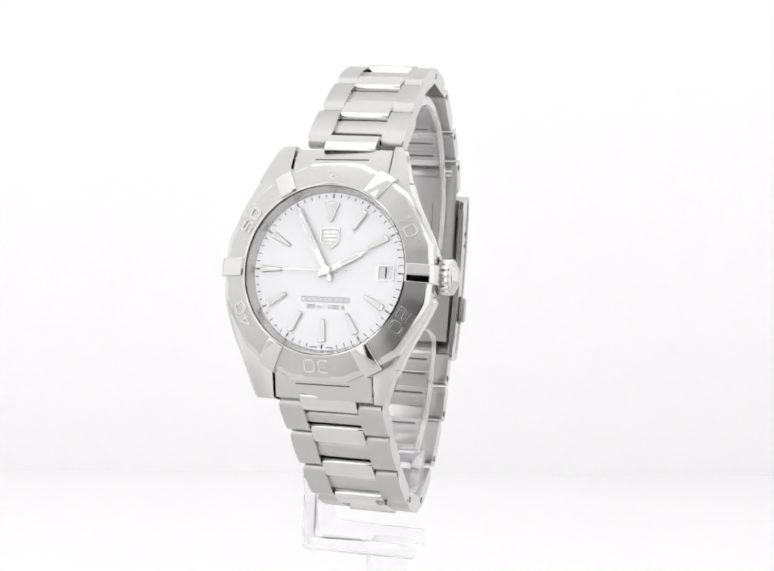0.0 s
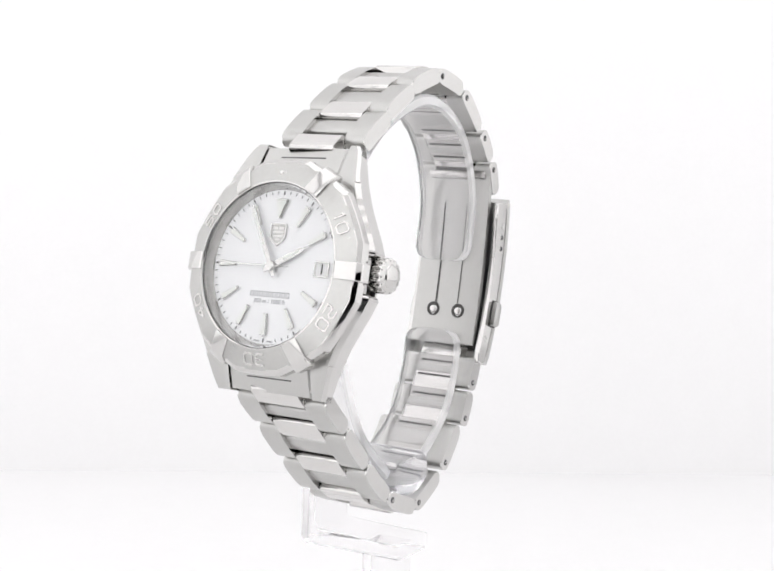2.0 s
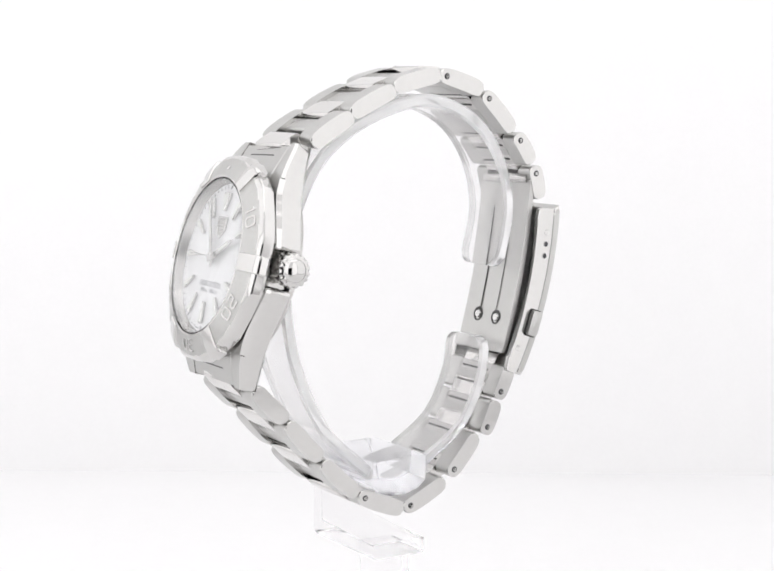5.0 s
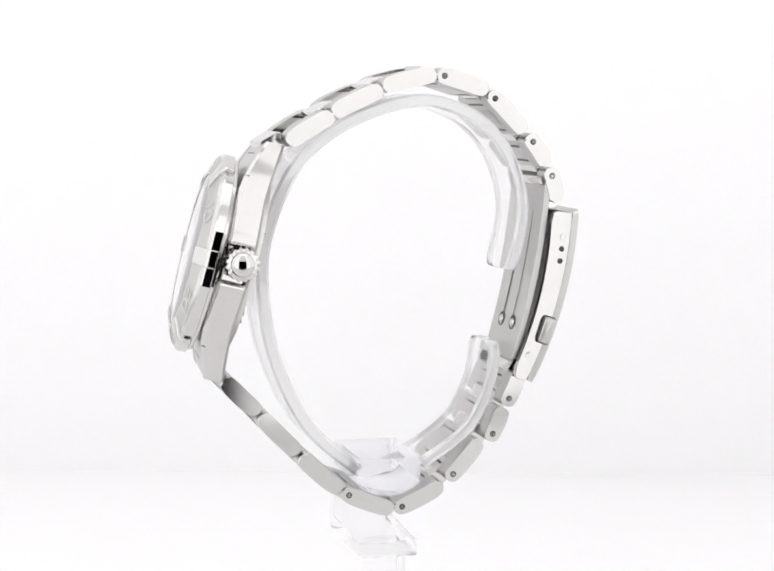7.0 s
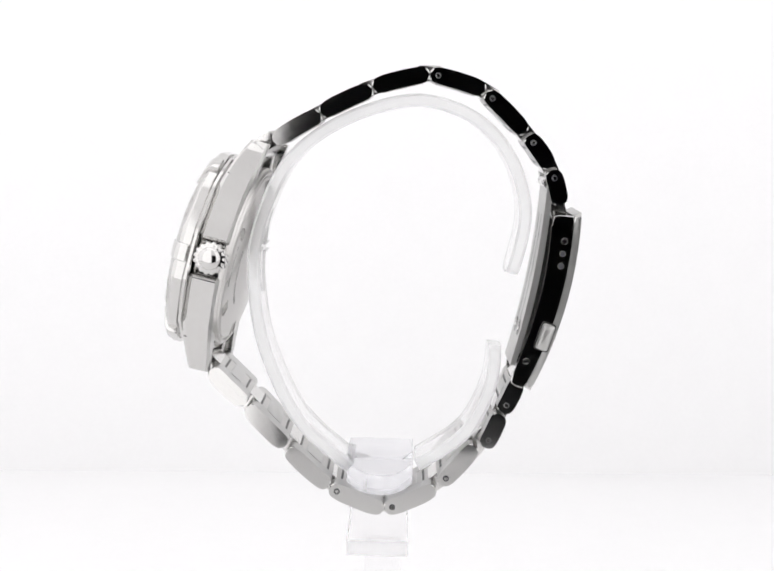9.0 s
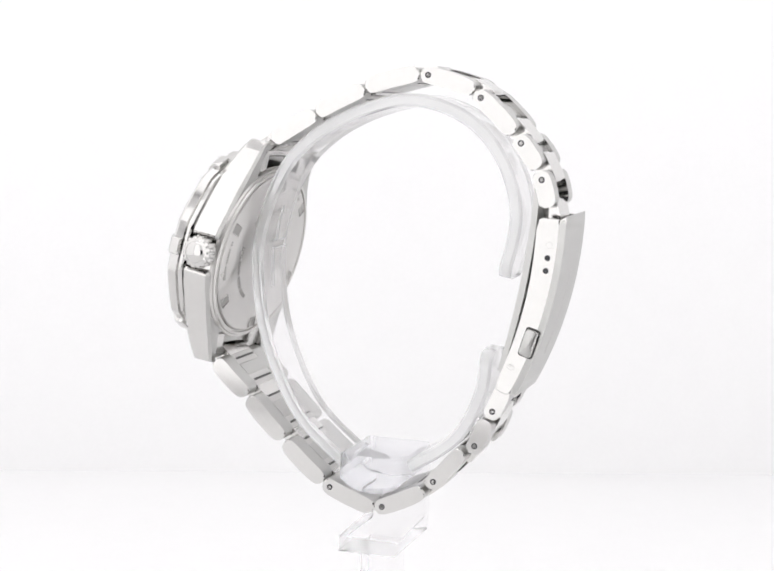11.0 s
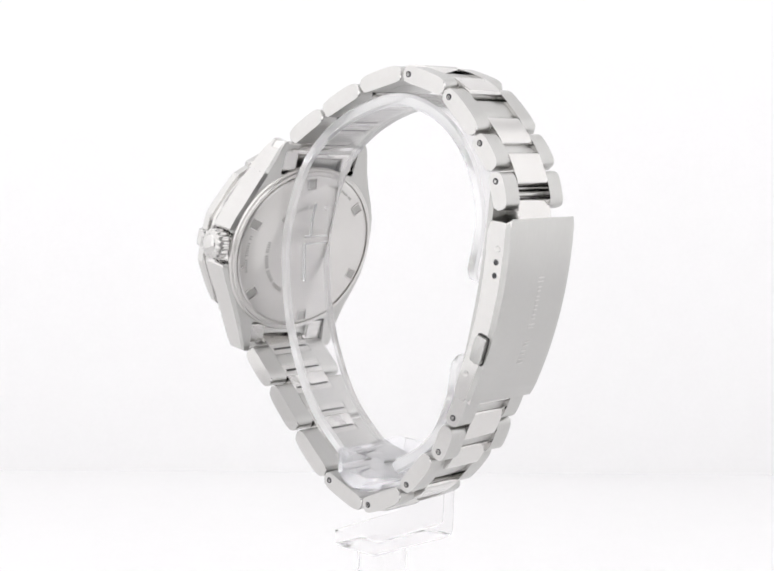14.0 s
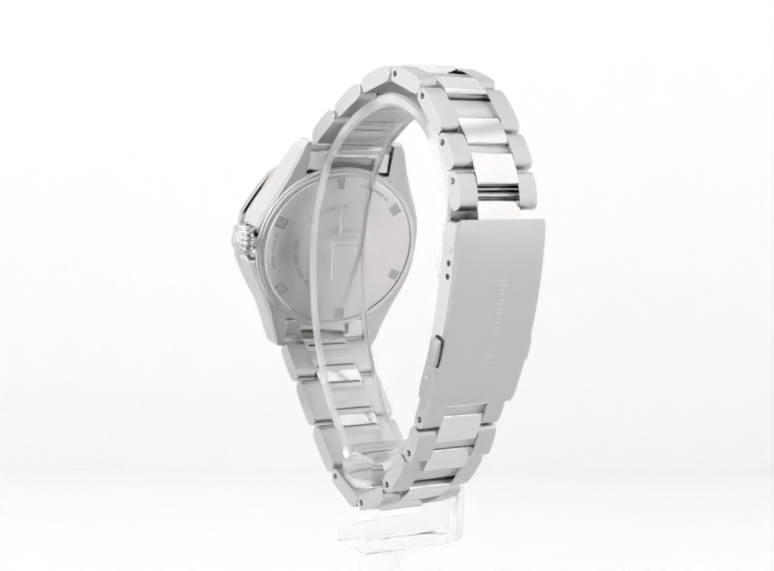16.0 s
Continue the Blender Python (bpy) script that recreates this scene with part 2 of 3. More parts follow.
def bezel():
    bm = bmesh.new()
    prof = [(12.7, -1.05), (16.2, -1.0), (16.45, -0.75), (16.5, -0.3), (16.95, -0.15), (17.0, 1.15), (16.9, 1.4), (16.4, 1.85), (16.2, 1.97), (13.15, 3.1), (12.95, 3.16), (12.85, 3.05), (12.8, 0.8)]
    rings = lathe(bm, prof, 144, 0.0, dodeca)
    for f in bm.faces:
        r = f.calc_center_median().xy.length
        f.material_index = 0 if 13.15 < r < 16.2 and f.calc_center_median().z > 1.9 else 1
    bz = part("bezel", bm, [brushed_ring, polished], watch, "twelve-sided steel diving bezel with raised numerals", HEAD, 20)
    for k in range(6):
        bm = bmesh.new()
        pts = [(13.1, 2.7), (13.1, 3.25), (13.3, 3.36), (16.3, 2.3), (17.1, 1.75), (17.35, 1.4), (17.4, 1.05), (17.4, 0.05), (17.15, -0.15), (15.5, -0.15)]
        prism(bm, pts, -1.45, 1.45, 0.2, 3)
        bmesh.ops.rotate(bm, verts=bm.verts, cent=(0, 0, 0), matrix=Matrix.Rotation(radians(60 * k), 3, "Z"))
        part("bezel_stud", bm, polished, bz, "polished raised grip stud")
    slope = math.atan2(1.03, 2.75)
    for text, hour in (("10", 2), ("20", 4), ("30", 6), ("40", 8), ("50", 10)):
        bm = block_digits(text)
        g = radians(90 - 30 * hour)
        bm.transform(Matrix.Rotation(g - math.pi / 2, 4, "Z") @ Matrix.Translation((0, 14.55, 2.58)) @ Matrix.Rotation(-slope, 4, "X"))
        part("numeral", bm, satin, bz, "raised rounded minute numeral", None, 0)
    bm = bmesh.new()
    lathe(bm, [(0.01, 0.12), (0.3, 0.1), (0.42, 0.0)], 20)
    bm.transform(Matrix.Translation((0, 14.5, 2.6)) @ Matrix.Rotation(-slope, 4, "X"))
    part("marker_dot", bm, polished, bz, "round marker at twelve")
    return bz


DIAL = 0.9


def dial():
    bm = bmesh.new()
    lathe(bm, [(0.02, DIAL), (4, DIAL), (8, DIAL), (12.2, DIAL), (12.2, DIAL - 0.4)], 96)
    d = part("dial", bm, pearl, watch, "white mother-of-pearl dial", HEAD)
    bm = bmesh.new()
    lathe(bm, [(11.95, DIAL + 0.02), (12.05, DIAL + 0.25), (12.75, 2.5), (12.79, 2.5), (12.77, DIAL)], 120)
    part("flange", bm, satin, d, "sloping silver ring with minute track")
    for i in range(60):
        if i in (29, 31):
            continue
        bm = bmesh.new()
        five = i % 5 == 0
        box(bm, -0.13 if five else -0.075, 0.13 if five else 0.075, 11.15 if five else 11.3, 11.75, DIAL + 0.004, DIAL + 0.03)
        bmesh.ops.rotate(bm, verts=bm.verts, cent=(0, 0, 0), matrix=Matrix.Rotation(radians(-6 * i), 3, "Z"))
        part("minute_tick", bm, ink_and_shade, d, "", None, 0)
    for h in range(1, 13):
        if h == 3:
            continue
        r0, r1 = (7.3, 10.6) if h != 12 else (7.5, 10.4)
        w0, w1 = (0.26, 0.56) if h != 12 else (0.16, 1.15)
        bm = bmesh.new()
        vs = [(-w0, r0), (w0, r0), (w1, r1), (0, r1 + 0.25), (-w1, r1)]
        prism(bm, vs, DIAL + 0.01, DIAL + 0.5, 0.08, 1)
        for v in bm.verts:
            v.co = (v.co.x, v.co.z, v.co.y)
        bm.transform(Matrix.Rotation(radians(-30 * h), 4, "Z"))
        ix = part("hour_index", bm, polished, d, "polished tapered hour marker", None, 20)
        bm = bmesh.new()
        vs = [(-w0 * 0.75, r0 + 0.2), (w0 * 0.75, r0 + 0.2), (w1 * 0.84, r1 - 0.08), (-w1 * 0.84, r1 - 0.08)]
        prism(bm, vs, DIAL + 0.49, DIAL + 0.54)
        for v in bm.verts:
            v.co = (v.co.x, v.co.z, v.co.y)
        bm.transform(Matrix.Rotation(radians(-30 * h), 4, "Z"))
        part("index_fill", bm, lume, ix, "white luminous fill", None, 0)
    # date at three
    bm = bmesh.new()
    box(bm, 8.15, 10.45, -1.0, 1.0, DIAL + 0.005, DIAL + 0.03)
    w = part("date_window", bm, white_date, d, "white date disc in a steel frame", None, 0)
    bm = bmesh.new()
    for x0, x1, y0, y1 in ((8.0, 10.6, 1.0, 1.2), (8.0, 10.6, -1.2, -1.0), (7.95, 8.15, -1.0, 1.0), (10.45, 10.65, -1.0, 1.0)):
        box(bm, x0, x1, y0, y1, DIAL, DIAL + 0.22)
    part("date_frame", bm, satin, w, "thin steel frame", None, 0)
    bm = lettering("1", 2.2, 0.01, 1.0, 0.04)
    bm.transform(Matrix.Translation((9.3, 0, DIAL + 0.045)))
    part("date_numeral", bm, ink_and_shade, w, "black date numeral", None, 0)
    # applied shield: a raised rim round a sunk grey field with plain raised marks
    bm = bmesh.new()
    sh = [(-1.45, 1.6), (1.45, 1.6), (1.45, -0.3), (0.95, -0.95), (0, -1.65), (-0.95, -0.95), (-1.45, -0.3)]
    stroke(bm, [(x, y + 4.95) for x, y in sh], 0.12, DIAL, DIAL + 0.3, True)
    em = part("emblem", bm, polished, d, "applied steel shield", None, 0)
    bm = bmesh.new()
    prism(bm, [(x * 0.93, y * 0.93 + 4.95) for x, y in sh], DIAL + 0.01, DIAL + 0.12)
    for v in bm.verts:
        v.co = (v.co.x, v.co.z, v.co.y)
    part("emblem_field", bm, brushed_y, em, "grey field of the shield", None, 0)
    for x0, x1, y0, y1 in ((-1.05, -0.15, 5.75, 6.15), (0.15, 1.05, 5.75, 6.15), (-1.05, 1.05, 5.2, 5.45), (-0.9, 0.9, 4.65, 4.9), (-0.4, 0.4, 4.1, 4.3)):
        bm = bmesh.new()
        box(bm, x0, x1, y0, y1, DIAL + 0.12, DIAL + 0.2)
        part("emblem_bar", bm, polished, em, "", None, 0)
    # maker's line as plain bars, then the depth rating
    x = -3.85
    for k in range(9):
        bm = bmesh.new()
        w, t = 0.68, 0.13
        for x0, x1, y0, y1 in ((0, w, 0.7, 0.83), (0, w, 0, 0.13), (0, t, 0.13, 0.7), (w - t, w, 0.13, 0.7)):
            box(bm, x + x0, x + x1, y0 - 4.75, y1 - 4.75, DIAL + 0.004, DIAL + 0.03)
        part("print_bar", bm, grey_ink, d, "", None, 0)
        x += 0.88
    bm = lettering("300 m / 1000 ft", 0.98, 0.008, 1.02, 0.012)
    bm.transform(Matrix.Translation((0.1, -5.45, DIAL + 0.02)))
    part("depth_rating", bm, grey_ink, d, "fine grey printed lettering", None, 0)
    for s in (-1, 1):
        bm = bmesh.new()
        box(bm, 1.3 * s - 0.55, 1.3 * s + 0.55, -11.65, -11.42, DIAL + 0.004, DIAL + 0.03)
        part("print_bar", bm, grey_ink, d, "", None, 0)


def pointer(name, angle, length, tail, w, z, label, fill=True):
    """A tapered baton that turns about the dial's middle; angle in degrees from twelve."""
    m = Matrix.Rotation(radians(-angle), 4, "Z")
    bm = bmesh.new()
    vs = [(-w * 0.75, -tail), (w * 0.75, -tail), (w, length * 0.25), (w * 0.9, length - 1.3), (0, length), (-w * 0.9, length - 1.3), (-w, length * 0.25)]
    prism(bm, vs, z, z + 0.18, 0.05, 1)
    for v in bm.verts:
        v.co = (v.co.x, v.co.z, v.co.y)
    lathe(bm, [(0.01, z + 0.2), (0.75, z + 0.2), (0.8, z + 0.12), (0.8, z)], 28)
    bm.transform(m)
    ob = part(name, bm, polished, watch, label, HEAD, 20)
    if fill:
        bm = bmesh.new()
        prism(bm, [(-w * 0.5, length * 0.35), (w * 0.5, length * 0.35), (w * 0.45, length - 1.5), (-w * 0.45, length - 1.5)], z + 0.18, z + 0.22)
        for v in bm.verts:
            v.co = (v.co.x, v.co.z, v.co.y)
        bm.transform(m)
        part("luminous_strip", bm, lume, ob, "white luminous strip", None, 0)


def crystal():
    bm = bmesh.new()
    lathe(bm, [(0.02, 3.1), (6, 3.09), (12.0, 3.05), (12.6, 3.0), (12.77, 2.85), (12.77, 2.4), (6, 2.4), (0.02, 2.4)], 96)
    ob = part("crystal", bm, sapphire, watch, "clear flat watch glass", HEAD)
    ob.visible_shadow = False


def crown():
    bm = bmesh.new()
    teeth = 16

    def flute(g, r):
        return r * (1 + 0.05 * math.copysign(abs(math.cos(teeth * g)) ** 0.5, math.cos(teeth * g))) if 2.6 < r < 3.2 else r
    lathe(bm, [(1.6, -1.5), (1.9, -0.2), (2.4, 0), (2.75, 0.2), (2.85, 0.5), (2.85, 2.5), (2.75, 2.8), (2.3, 3.0), (2.0, 3.05), (1.9, 3.3), (1.2, 3.65), (0.5, 3.75), (0.02, 3.78)], 192, 0, flute)
    m = Matrix.Translation((16.5, 0.4, -4.1)) @ Matrix.Rotation(math.pi / 2, 4, "Y") @ Matrix.Diagonal((0.92, 0.92, 0.92, 1))
    bm.transform(m)
    part("crown", bm, polished, watch, "polished fluted winding crown", MIDDLE, 50)


def caseback():
    bm = bmesh.new()
    lathe(bm, [(0.02, -7.2), (9.5, -7.2), (12.0, -7.1), (14.2, -6.85), (14.45, -6.7), (14.5, -6.45), (14.75, -6.45), (14.85, -6.75), (15.25, -6.75), (15.4, -6.4), (15.7, -6.4), (15.9, -6.1), (15.9, -5.6)], 120)
    cb = part("case_back", bm, brushed_back, watch, "screwed steel case back with turned brushing", MIDDLE, 20)
    for k in range(6):
        bm = bmesh.new()
        for x0, x1, y0, y1 in ((12.0, 12.12, -0.95, 0.95), (12.12, 14.0, 0.83, 0.95), (12.12, 14.0, -0.95, -0.83)):
            box(bm, x0, x1, y0, y1, -7.2, -6.6)
        bm.transform(Matrix.Rotation(radians(60 * k + 22), 4, "Z"))
        notch = part("wrench_notch", bm, polished, cb, "", None, 0)
        # sloping floor in darker steel, which puts the notch's shade into colour
        bm = bmesh.new()
        box(bm, 12.13, 14.0, -0.8, 0.8, -7.14, -6.7)
        for v in bm.verts:
            if v.co.z < -7 and v.co.x > 13:
                v.co.z = -6.92
        bm.transform(Matrix.Rotation(radians(60 * k + 22), 4, "Z"))
        part("notch_floor", bm, etched_and_shade, notch, "floor of the notch, its shade given by darker steel", None, 0)
    # two rings of engraving that cannot be read
    for count, first, step, r, long in ((26, -62, 2.9, 8.6, 0.75), (18, 42, 2.9, 8.6, 0.75), (16, -18, 2.0, 12.9, 0.5), (16, 100, 2.0, 12.9, 0.5)):
        for k in range(count):
            if k % 7 == 6:
                continue
            bm = bmesh.new()
            box(bm, r - long / 2, r + long / 2, -0.12, 0.12, -7.24 if r < 10 else -7.06, -6.9)
            bm.transform(Matrix.Rotation(radians(first + step * k), 4, "Z"))
            part("engraved_bar", bm, etched_and_shade, cb, "", None, 0)


# ---- bracelet ----
def arched(length, thick, n=30, arch=0.0, px=4.5, pz=2.4):
    pts = []
    for i in range(n):
        g = 2 * math.pi * i / n
        c, s = math.cos(g), math.sin(g)
        x = length / 2 * math.copysign(abs(c) ** (2 / px), c)
        z = thick / 2 * math.copysign(abs(s) ** (2 / pz), s)
        pts.append((x, z + arch * (1 - (2 * x / length) ** 2)))
    return pts


def along(p, q, y):
    """The pose of a link from p to q in the bracelet's (x, z) plane: x along it, z outwards."""
    d = Vector((q[0] - p[0], 0, q[1] - p[1])).normalized()
    up = Vector((-d.z, 0, d.x))
    side = up.cross(d)
    m = Matrix((d, side, up)).transposed().to_4x4()
    m.translation = Vector(((p[0] + q[0]) / 2, y, (p[1] + q[1]) / 2 + FLOOR))
    return m


# from, to, middle and half width of each link
UPPER = [((-20.5, -6.8), (-13.4, -2.4), 1.95, 7.8), ((-12.9, -1.9), (-4.9, 2.1), 2.1, 7.5), ((-4.3, 2.6), (4.5, 4.95), 2.35, 7.4), ((5.25, 4.95), (13.9, 2.6), 2.55, 7.3),
         ((14.6, 1.9), (20.9, -4.1), 2.5, 7.4), ((21.8, -5.1), (25.2, -9.6), 2.1, 7.3), ((25.85, -10.7), (27.3, -15.8), 1.8, 7.2)]
LOWER = [((21.3, -46.4), (19.1, -51.3), 1.3, 7.3), ((18.5, -52.3), (16.3, -57.4), 1.4, 7.5), ((14.4, -57.9), (9.05, -64.1), 1.7, 7.7), ((7.75, -65.4), (-0.2, -69.1), 2.0, 7.8),
         ((-1.05, -69.1), (-9.7, -65.8), 2.0, 7.9), ((-10.4, -65.2), (-17.1, -59.4), 2.2, 8.1), ((-17.95, -58.3), (-24.1, -52.2), 2.2, 8.2), ((-24.9, -51.2), (-30.4, -46.0), 2.1, 8.3)]
PINNED = {3: 1, 4: 1, 5: 1, 6: 1}
PINNED_LOW = {0: -1, 1: -1, 2: -1, 3: -1, 4: -1}


def side_width(half):
    """Width of an outer piece; the bracelet tapers towards the clasp."""
    return min(3.9, 3.3 + 0.67 * (half - 7.2))


def side_piece(length, half):
    bm = bmesh.new()
    wide = side_width(half)
    prism(bm, arched(length + 0.7, 2.9, 48, 0.22, 5.0, 3.0), -wide / 2, wide / 2, 0.22, 2)
    for f in bm.faces:
        f.material_index = 1 if abs(f.normal.y) > 0.2 else 0
    return bm


def link(p, q, y, half, pin, cache, rod=False):
    length = round((Vector(q) - Vector(p)).length, 1)
    m = shift(along(p, q, y))
    wide = side_width(half)
    bm = bmesh.new()
    # recessed middle bar, and the solid core that carries the pins
    n = max(1.7, length - 4.7)
    if rod:
        lathe(bm, [(0.02, wide - half), (0.42, wide - half), (0.42, half - wide), (0.02, half - wide)], 20)
        bm.transform(Matrix.Translation((0.6, 0, -0.1)) @ Matrix.Rotation(math.pi / 2, 4, "X"))
    else:
        prism(bm, [(x, z - 0.18) for x, z in arched(n, 2.3, 32, 0.03, 8, 5)], wide - half + 0.02, half - wide - 0.02, 0.1, 1)
    body = part("link", bm, brushed_y, watch, "brushed steel bracelet link with polished edges", m, 30)
    bm = bmesh.new()
    box(bm, -length / 2 + 0.1, length / 2 - 0.1, wide - half + 0.02, half - wide - 0.02, -1.2, -0.95, 0.1, 1)
    # the rod link's core is darkened for the shade in its gap
    part("link_core", bm, gap_shade if rod else blasted, body, "dull inner bar of the link", None, 0)
    # dark bars paint the deep shade between the middle pieces
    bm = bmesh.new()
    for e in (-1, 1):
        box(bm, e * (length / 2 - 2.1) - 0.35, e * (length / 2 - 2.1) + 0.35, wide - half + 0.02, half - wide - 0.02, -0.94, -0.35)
    part("link_gap_shade", bm, gap_shade, body, "dark bars standing in for the shade between the middle pieces", None, 0)
    # dark strips on the inner face paint the shade of slots
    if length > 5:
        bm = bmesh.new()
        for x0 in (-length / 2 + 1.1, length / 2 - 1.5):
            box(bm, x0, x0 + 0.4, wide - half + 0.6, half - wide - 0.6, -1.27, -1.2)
        part("link_slot_shade", bm, gap_shade, body, "dark strips standing in for shaded slots on the inner side", None, 0)
    key = ("side", length, half)
    for s in (-1, 1):
        at = Matrix.Translation(Vector((0, s * (half - wide / 2), 0)) * MM)
        if key not in cache:
            ob = part("side_piece", side_piece(length, half), [brushed_x, polished], body, "", at, 14)
            cache[key] = ob.data
        else:
            place("side_piece", cache[key], body, "", at)
    if pin:
        for s in (-1, 1):
            x = pin * -1 * (length / 2 - 1.05)
            bm = bmesh.new()
            lathe(bm, [(0.02, 0.0), (0.28, 0.0), (0.32, 0.05), (0.33, 0.12)], 18)
            # black ring paints the shade of the hole round the pin
            lathe(bm, [(0.33, 0.04), (0.52, 0.05), (0.55, -0.1)], 18, mat=1)
            for f in bm.faces:
                f.material_index = 1 if f.calc_center_median().xy.length > 0.34 else 0
            bm.transform(Matrix.Translation((x, s * half, 0.1)) @ Matrix.Rotation(-s * math.pi / 2, 4, "X"))
            part("pin", bm, [polished, ink_and_shade], body, "steel link pin with a black ring for the shade of its hole", None, 30)
    return body


def centre_link(a, b, y, half, length, cache, lift=0.12):
    m = shift(along(a, b, y) @ Matrix.Translation((0, 0, lift)))
    key = ("centre", length, half)
    wide = side_width(half)
    if key in cache:
        return place("centre_link", cache[key], watch, "polished steel centre link", m)
    bm = bmesh.new()
    prism(bm, arched(length, 2.6, 40, 0.06, 9, 5), wide - half + 0.02, half - wide - 0.02, 0.15, 2)
    for f in bm.faces:
        f.material_index = 1 if abs(f.normal.x) > 0.5 else 0
    ob = part("centre_link", bm, [centre_steel, polished], watch, "polished steel centre link", m, 30)
    cache[key] = ob.data
    return ob


def bracelet():
    cache = {}
    for rows, pins in ((UPPER, PINNED), (LOWER, PINNED_LOW)):
        for i, (p, q, y, h) in enumerate(rows):
            link(p, q, y, h, pins.get(i, 0), cache, rows is UPPER and i == 6)
        for (p, q, y, h), (r, s, w, k) in zip(rows, rows[1:]):
            j = (Vector(q) + Vector(r)) / 2
            d = (Vector(q) - Vector(p)).normalized() + (Vector(s) - Vector(r)).normalized()
            n = 4.9 if (Vector(s) - Vector(r)).length > 6.5 else 5.6
            centre_link(tuple(j - d), tuple(j + d), (y + w) / 2, min(h, k), n, cache)
    # pieces that join the bracelet to the head and to the clasp
    for p, q, y, h in (((-23.9, -8.5), (-20.5, -6.4), 1.95, 7.8), ((26.6, -15.0), (27.6, -18.6), 1.9, 7.4), ((22.6, -44.6), (20.8, -47.6), 1.3, 7.3), ((-29.6, -46.6), (-32.2, -44.0), 2.1, 8.3)):
        centre_link(p, q, y, h, 4.1, cache, 0.25 if p[0] < 0 else 0.12)
    # end links between the lugs
    for s, name in ((1, "end_link"), (-1, "end_link")):
        bm = bmesh.new()
        rows = [s * v for v in np.linspace(14.25, 19.7 if s > 0 else 19.2, 9)]
        rings = []
        for b in rows:
            t, u = top(b) - 0.05, top(b) - 2.4
            rings.append([bm.verts.new((a, b, c)) for a, c in ((-8.0, u), (-8.0, t - 0.2), (-7.75, t), (7.75, t), (8.0, t - 0.2), (8.0, u))])
        for g, h in zip(rings, rings[1:]):
            for i in range(6):
                bm.faces.new((g[i], g[(i + 1) % 6], h[(i + 1) % 6], h[i]))
        bm.faces.new(rings[0])
        bm.faces.new(rings[-1][::-1])
        ends = part(name, bm, brushed_y, watch, "brushed steel end link between the lugs", MIDDLE, 30)
        b0 = 17.0 if s < 0 else 18.0
        # a dark strip in the solid end link paints the seam's shade
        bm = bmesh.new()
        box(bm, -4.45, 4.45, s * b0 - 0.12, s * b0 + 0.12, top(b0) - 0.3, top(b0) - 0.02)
        part("end_link_seam", bm, gap_shade, ends, "dark strip standing in for the shaded seam by the middle piece", None, 0)
        bm = bmesh.new()
        lathe(bm, [(0.02, -8.15), (0.5, -8.15), (0.5, -6.2), (0.75, -6.2), (0.75, 6.2), (0.5, 6.2), (0.5, 8.15), (0.02, 8.15)], 20)
        bm.transform(Matrix.Translation((0, s * 18.3, -5.2)) @ Matrix.Rotation(math.pi / 2, 4, "Y"))
        part("spring_bar", bm, satin, ends, "thin steel spring bar", None, 30)
        for k in (-1, 1):
            bm = bmesh.new()
            box(bm, k * 6.4 - 1.7, k * 6.4 + 1.7, s * 16.6 - 1.9, s * 16.6 + 1.9, -5.9, -3.2, 0.3)
            part("end_link_foot", bm, satin, ends, "", None, 0)


def arc_points(p, q, r, n):
    """n points on the circle through three (x, z) points, from the first to the last."""
    ax, az, bx, bz, cx, cz = *p, *q, *r
    d = 2 * (ax * (bz - cz) + bx * (cz - az) + cx * (az - bz))
    ux = ((ax * ax + az * az) * (bz - cz) + (bx * bx + bz * bz) * (cz - az) + (cx * cx + cz * cz) * (az - bz)) / d
    uz = ((ax * ax + az * az) * (cx - bx) + (bx * bx + bz * bz) * (ax - cx) + (cx * cx + cz * cz) * (bx - ax)) / d
    rad = math.hypot(ax - ux, az - uz)
    g0, g1 = math.atan2(az - uz, ax - ux), math.atan2(cz - uz, cx - ux)
    return [(ux + rad * math.cos(g), uz + rad * math.sin(g)) for g in np.linspace(g0, g1, n)]


def at_floor(pts):
    return [(x, z + FLOOR) for x, z in pts]


